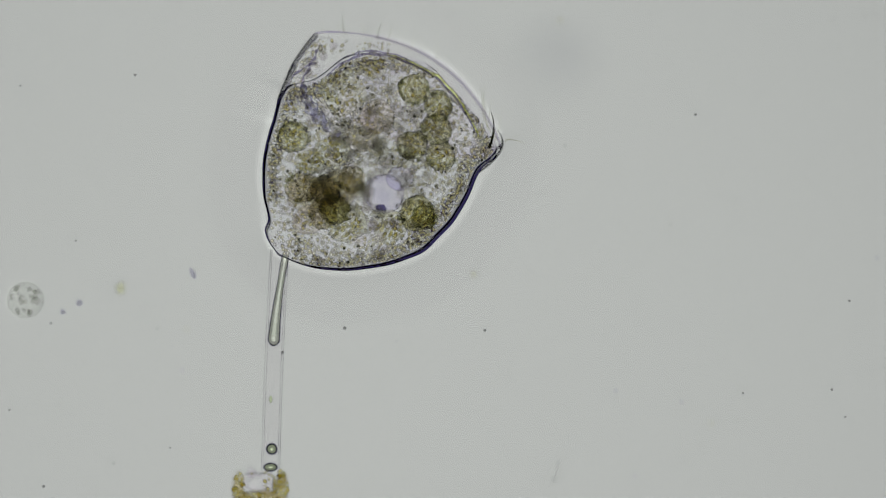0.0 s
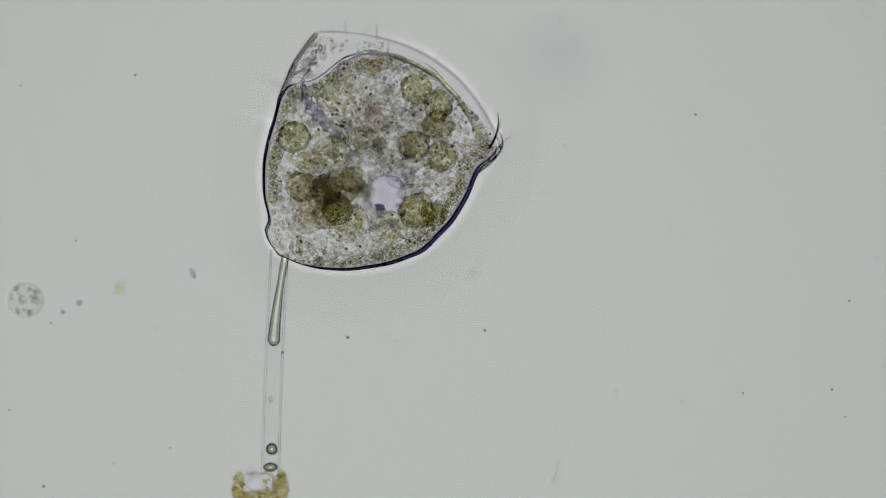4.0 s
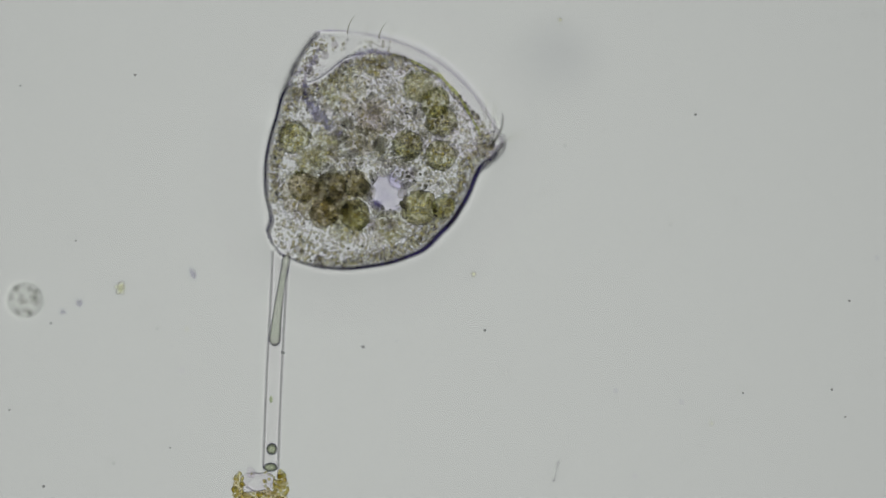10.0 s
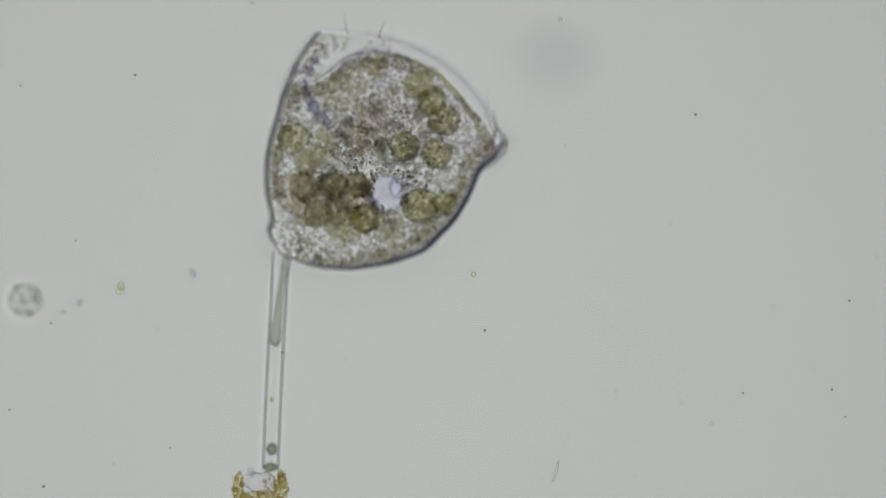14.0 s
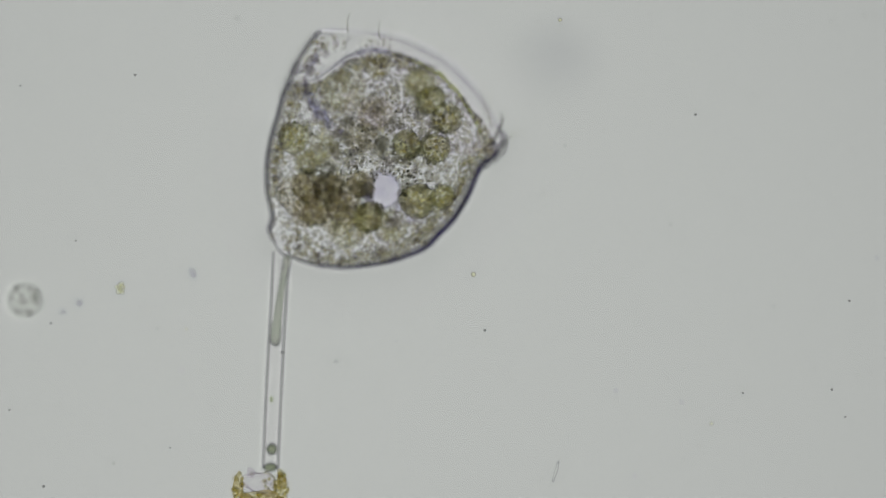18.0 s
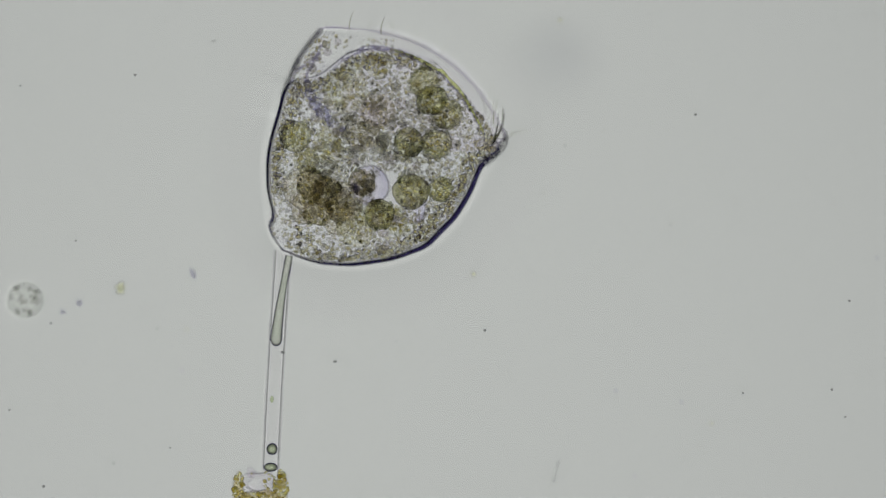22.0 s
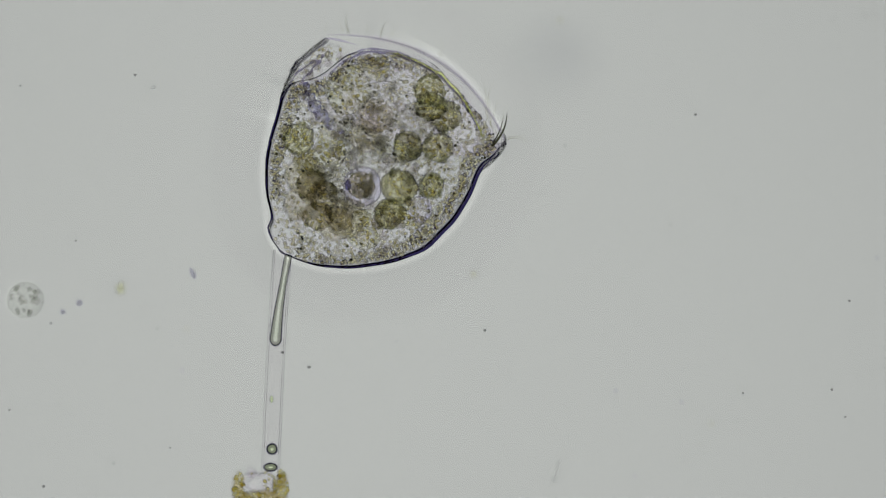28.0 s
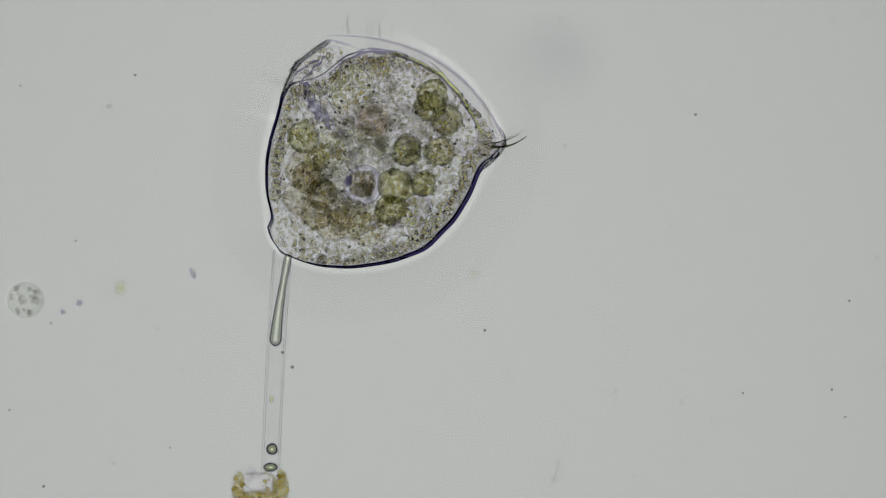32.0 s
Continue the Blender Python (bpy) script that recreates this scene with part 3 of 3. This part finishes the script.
SROOT = Matrix.Translation(-FOOT)


def stalkpart(name, vf, mat, label=""):
    ob = part(name, vf, mat, stalk, label)
    ob.data.transform(SROOT)
    return ob


axis = bez(P(479, 832), P(483, 640), P(495, 443), 30)


def pipe(path, r, t):
    """A hollow tube with a wall."""
    v1, f1 = tube(path, [r] * len(path), 40, False)
    v2, f2 = tube(path, [r - t] * len(path), 40, False)
    n = len(v1)
    faces = f1 + [tuple(n + k for k in f[::-1]) for f in f2]
    return v1 + v2, faces


stalkpart("sheath", pipe(axis, 0.0335, 0.008), M_SHEATH, "clear thin-walled tube")
cord = bez(P(484, 613, -0.04), P(486, 560, -0.04), P(505, 452, -0.04), 30)
stalkpart("cord", tube(cord, [0.022 * math.sqrt(min(1, (i + 0.15) / 2.6)) - 0.009 * min(1, max(0, (i - 4) / 18)) for i in range(31)]), M_CORD, "pale greenish rod ending in a blunt tip")
for (x, y, r, sq) in ((481, 795, 10.5, (1, 1, 0.9)), (479, 827, 13, (1, 0.62, 0.7)), (479, 707, 4, (0.8, 1.6, 0.1))):
    ob = part("bead", ball(r / 500, 3, sq, 0.04), M_BEAD, stalk, "greenish round droplet")
    ob.location = P(x, y, -0.05) - FOOT

# ---- the debris at the stalk's foot ----
clump = new("debris_clump")
clump.location = P(462, 880, -0.05)
tagged(clump, "golden brown granular debris holding the stalk", "debris")
for i, (x, y, r, sq, mat, name) in enumerate(((423, 864, 14, (0.7, 1.7, 0.8), M_DEBRIS, "lump"), (462, 880, 22, (1.5, 0.55, 0.9), M_DEBRIS, "lump"), (497, 862, 14, (0.8, 1.6, 0.9), M_DEBRIS, "lump"),
                                        (460, 856, 30, (1.0, 0.7, 0.8), M_DEBRIS_PALE, "pale_lump"), (436, 898, 24, (1, 0.8, 1), M_DEBRIS, "lump"), (496, 900, 24, (1, 0.8, 1), M_DEBRIS, "lump"), (444, 836, 7, (1, 1.2, 0.7), M_DEBRIS_PALE, "pale_lump"))):
    ob = part(name, ball(r / 500, 3, sq, 0.5, i), mat, clump, "brown translucent lump" if name == "lump" else "pale jelly-like lump")
    ob.location = P(x, y, -0.15) - clump.location
rg = random.Random(3)
cs, rs = [], []
while len(cs) < 270:
    x, y = rg.uniform(410, 512), rg.uniform(828, 912)
    left, right = ((x - 423) / 12) ** 2 + ((y - 868) / 30) ** 2, ((x - 497) / 13) ** 2 + ((y - 862) / 30) ** 2
    floor = ((x - 462) / 48) ** 2 + ((y - 893) / 22) ** 2
    if min(left, right, floor) < 1 or (((x - 460) / 36) ** 2 + ((y - 850) / 22) ** 2 < 1 and rg.random() < 0.07):
        cs.append(P(x, y, rg.uniform(-0.10, -0.025)) - clump.location)
        rs.append(rg.uniform(1.9, 3.8) / 500)
tagged(part("granular_crust", spheres(cs, rs), M_DEBRIS_GRAIN, clump, "amber refractile grains"), kind="stuff")

# ---- loose bodies in the water ----
def loose(name, bm, mat, x, y, z, label, category, group="", turn=0):
    ob = part(name, bm, mat, None)
    ob.location = P(x, y, z)
    ob.rotation_euler = (0, 0, radians(turn))
    return tagged(ob, label, category, group)


cyst = new("cyst")
cyst.location = P(45, 531, 0.07)
tagged(cyst, "pale grey granular round cyst in the water", "cyst")
part("cyst_wall", ball(33 / 500, 4, (1, 1, 1), 0.05, 9), M_BALL, cyst, "pale round wall")
rg = random.Random(6)
for i in range(26):
    a, d = rg.uniform(0, 6.28), 27 * math.sqrt(rg.random())
    ob = part("cyst_granule", ball(rg.uniform(2.5, 5.5) / 500, 2, (1, 1, 1), 0.2, i), M_CYST_GRAIN, cyst)
    ob.location = (d * math.cos(a) / 500, d * math.sin(a) / 500, rg.uniform(-0.02, 0.03))
loose("bean_speck", ball(6 / 500, 3, (0.75, 1.9, 0.8), 0.15, 2), M_NAVY, 341, 484, 0.08, "small dark violet bean-shaped speck", "speck", turn=25)
loose("dim_speck", ball(6 / 500, 2, (1, 1, 1), 0.2, 5), M_NAVY, 140, 536, 0.10, "faint violet blurred speck", "speck")
loose("dim_speck", ball(5 / 500, 2, (1, 1, 1), 0.2, 6), M_NAVY, 111, 552, 0.09, "faint violet blurred speck", "speck")

sample = new("grain_cluster")
sample.location = P(213, 511, FLOOR + 0.02)
tagged(sample, "small cluster of pale yellow grains on the glass", "grain cluster")
for i in range(12):
    a = i * 2.4
    ob = part("grain", ball((2.6 + (i % 4) * 0.7) / 500, 2, (1, 1, 0.5)), M_PALE_GRAIN, sample)
    ob.location = (9 * math.sqrt(i / 12) * math.cos(a) / 500, 9 * math.sqrt(i / 12) * math.sin(a) / 500, 0.004 * (i % 3))

# germs lying on the slide
ROD = ball(1.7 / 500, 2, (2.4, 1, 0.4), 0.1, 1)
first_rod = loose("bacterium", ROD, M_SPECK, 1262, 318, FLOOR + 0.006, "tiny clear rod-shaped bacterium on the slide", "bacterium", "bacteria on the slide")
first_dot = loose("spore", ball(2.1 / 500, 2, (1, 1, 0.4)), M_SPECK, 177, 136, FLOOR + 0.008, "tiny clear round spore on the slide", "spore", "spores on the slide")
first_oil = loose("droplet", ball(4.6 / 500, 3, (1, 1, 0.35)), M_OIL, 838, 486, FLOOR + 0.015, "small yellowish oil droplet on the slide", "droplet", "droplets on the slide")


def strew(ob, *spots):
    """Copies of a germ: place, size, turn."""
    for x, y, k, turn in spots:
        m = pose(*P(x, y, FLOOR + 0.008 * k), 0, 0, turn)
        c = copy_thing(ob, m)
        c.scale = (k, k, k)


strew(first_dot, (86, 59, 1.2, 0), (158, 57, 1.0, 0), (273, 53, 1.2, 0), (929, 77, 1.1, 0), (953, 38, 1.0, 0), (1470, 39, 1.5, 0), (1548, 28, 1.1, 0), (1303, 742, 1.1, 0), (1368, 543, 1.3, 0))
strew(first_dot, (440, 206, 0.8, 0), (149, 462, 1.0, 0), (429, 453, 0.9, 0), (447, 768, 0.8, 0), (110, 83, 0.9, 0), (98, 112, 0.8, 0), (1320, 590, 0.7, 0), (1280, 590, 0.8, 0), (1158, 773, 0.8, 0), (790, 33, 0.8, 0))
strew(first_oil, (991, 36, 0.8, 0), (330, 583, 0.55, 0), (1259, 750, 0.7, 0))
strew(first_rod, (1334, 168, 1.3, -50), (1300, 357, 1.3, 80), (1441, 653, 1.2, 70), (1516, 664, 1.3, 20), (1540, 662, 1.0, 90), (1506, 267, 1.1, 60), (960, 345, 1.5, 10), (965, 338, 1.1, 30))
strew(first_rod, (895, 661, 1.5, 25), (1208, 815, 1.2, 60), (1237, 790, 1.3, -40), (258, 548, 1.6, 15), (262, 541, 1.0, 60), (378, 722, 1.3, -55), (155, 752, 0.9, 30), (958, 849, 1.2, 80), (1430, 325, 1.2, 30))
strew(first_rod, (1475, 362, 1.2, -30), (1150, 26, 1.1, 0), (1528, 28, 1.5, -15), (1185, 295, 1.0, 70), (1215, 420, 1.0, 10), (1100, 300, 0.9, 0), (838, 660, 0.9, 40), (1110, 728, 1.1, 70), (1460, 552, 1.1, 60))
loose("long_rod", tube([P(0, 0) - P(0, 0), P(4, 18) - P(0, 0), P(7, 38) - P(0, 0)], [0.004, 0.005, 0.004], 10), M_SPECK, 988, 816, FLOOR + 0.006, "thin straight clear filament on the slide", "filament", turn=-25)
rg = random.Random(21)
for i in range(90):
    x, y = rg.uniform(5, 1563), rg.uniform(5, 877)
    if 430 < x < 930 and 20 < y < 520 or 400 < x < 540 and y > 440:
        continue
    strew(first_dot if i % 2 else first_rod, (x, y, rg.uniform(0.45, 0.9), rg.uniform(0, 180)))

# swimming germs
SWIM = [loose("swimming_bacterium", ball(3.0 / 500, 2, (1.7, 1, 1), 0.1, 4), M_SPECK, 271, 155, 0.0, "tiny bright bacterium swimming in the water", "bacterium"),
        loose("swimming_bacterium", ball(3.0 / 500, 2, (1.2, 1, 1), 0.1, 7), M_DUST, 610, 581, 0.0, "tiny dark bacterium swimming in the water", "bacterium")]

# a smudge under the slide, far out of focus
smudge = loose("smudge", ball(46 / 500, 3, (1.15, 0.8, 0.3), 0.2, 3), M_SMUDGE, 978, 112, FLOOR - 2.02, "blurred grey smudge of dirt under the slide", "smudge")

# dust in the eyepiece, always sharp: it rides with the focus
dust = new("eyepiece_dust")
tagged(dust, "fine round dust grains in the eyepiece, with soft grey water particles", "dust")


def grain(mat, r, *spots):
    for x, y in spots:
        ob = part("dust_grain", ball(r / 500, 2), mat, dust)
        ob.location = P(x, y)


grain(M_DUST, 2.6, (239, 133), (500, 624), (1231, 203), (858, 585), (1472, 690), (77, 861))
grain(M_DUST, 2.2, (134, 426), (301, 793), (1315, 696), (36, 152), (17, 726), (1496, 738), (1503, 533))
grain(M_FAINT_DUST, 2.8, (701, 604), (1000, 258), (90, 573), (201, 821), (477, 576), (1186, 397), (278, 582))
# Soft grey particles of the water, set here among the dust.
grain(M_GREY_PARTICLE, 5.0, (1206, 712), (1124, 843), (322, 656), (1090, 692), (1552, 457))


# ---- what moves ----
SHIFT_T = (0, 6, 9, 13, 19, 23, 25, 28, 32)
SHIFT_X = (0, 0, 2, 4, 5, 7, 7, 5, 5)
SHIFT_Y = (0, 0, -1, -2, -5, -9, -7, -4, -4)


def shift(t):
    return np.interp(t, SHIFT_T, SHIFT_X), np.interp(t, SHIFT_T, SHIFT_Y)


def at(t, p, z, turn=0.0):
    dx, dy = shift(t)
    return Matrix.Translation(P(p[0] - dx, p[1] - dy, z) - P(500, 447)) @ pose(0, 0, 0, 0, 0, turn)


def around(x, y, turn, dx=0.0, dy=0.0, tilt=0.0):
    """A turn about a place on the cell, with a shift in field units, in the cell's space."""
    c = Matrix.Translation(P(x, y) - P(500, 447))
    return Matrix.Translation((dx / 500, -dy / 500, 0)) @ c @ pose(0, 0, 0, 0, tilt, turn) @ c.inverted()


def motions():
    times = (0, 6, 13, 19, 25, 32)
    walk(cell, [(t, Matrix.Translation(P(500 + x, 447 + y))) for t, x, y in zip(SHIFT_T, SHIFT_X, SHIFT_Y)])
    walk(stalk, [(t, Matrix.Translation(FOOT) @ pose(0, 0, 0, 0, 0, -math.degrees(x / 385))) for t, x in zip(SHIFT_T, SHIFT_X)])
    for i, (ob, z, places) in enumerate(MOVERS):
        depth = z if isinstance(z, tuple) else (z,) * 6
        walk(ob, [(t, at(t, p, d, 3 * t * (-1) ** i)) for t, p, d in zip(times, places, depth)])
    for i, ob in enumerate(CLOUDS):
        walk(ob, [(t, around(640, 280, 1.6 * math.sin(t * 0.23 + i) - 1.6 * math.sin(i))) for t in range(0, 33, 4)])
    walk(lip_main, [(0, around(700, 200, 0)), (6, around(700, 200, 0)), (13, around(700, 200, 0.3, 1, -1)), (19, around(700, 200, 1.0, 1, -1)), (23, around(700, 200, 1.4, 1, -1)), (25, around(700, 200, 1.6, 2, 2)), (28, around(700, 200, 2.2, 1, 5)), (32, around(700, 200, 2.4, 1, 6))])
    walk(lip_fold, [(0, around(513, 122, 0)), (13, around(513, 122, 1)), (19, around(513, 122, 1)), (23, around(513, 122, -2)), (25, around(513, 122, -6)), (27.5, around(513, 122, -13)), (30, around(513, 122, -16)), (32, around(513, 122, -17))])
    for ob, root, phase, swing in CILIA:
        rows = []
        for k in range(0, 161 if ob not in CIRRI else 113):
            t = k * 0.2
            a = swing * (math.sin(2.6 * k + phase * 3) + 0.5 * math.sin(1.7 * k + phase * 7)) / 1.5
            rows.append((t, Matrix.Translation(root) @ pose(0, 0, 0, 0, 0, a)))
        if ob in CIRRI:
            # from here on the bundle beats, flicking between upright and stretched outward
            rg = random.Random(5)
            hold = {230: -70, 240: -70, 250: 4, 275: 0, 280: -12, 285: -45, 290: -20, 295: -32, 300: 0, 305: -68, 310: -68, 315: -20, 320: -60}
            for k in range(225, 321):
                a = hold.get(k, rg.choice((-68, -60, -34, -10, 0, 5)))
                rows.append((k / 10, Matrix.Translation(root) @ pose(0, 0, 0, 0, 0, a)))
        walk(ob, rows)
    walk(dust, [(t, Matrix.Translation((0, 0, f))) for t, f in FOCUS])
    walk(SWIM[0], [(0, pose(*P(470, -20, 0.0), 0, 0, 20)), (24, pose(*P(350, 100, 0.0), 0, 0, 20)), (28, pose(*P(271, 155, 0.0), 0, 0, 20)), (29, pose(*P(251, 164, 0.0), 0, 0, 50)), (30, pose(*P(230, 176, 0.0), 0, 0, 0)), (31, pose(*P(212, 183, 0.0), 0, 0, -40)), (32, pose(*P(193, 188, 0.0), 0, 0, 20))])
    walk(SWIM[1], [(0, pose(*P(610, 581, 0.0))), (6, pose(*P(626, 603, 0.0))), (9, pose(*P(645, 610, -0.02))), (16, pose(*P(600, 640, 0.0))), (23, pose(*P(590, 640, 0.0))), (28, pose(*P(547, 650, 0.0))), (32, pose(*P(517, 650, 0.0)))])


motions()
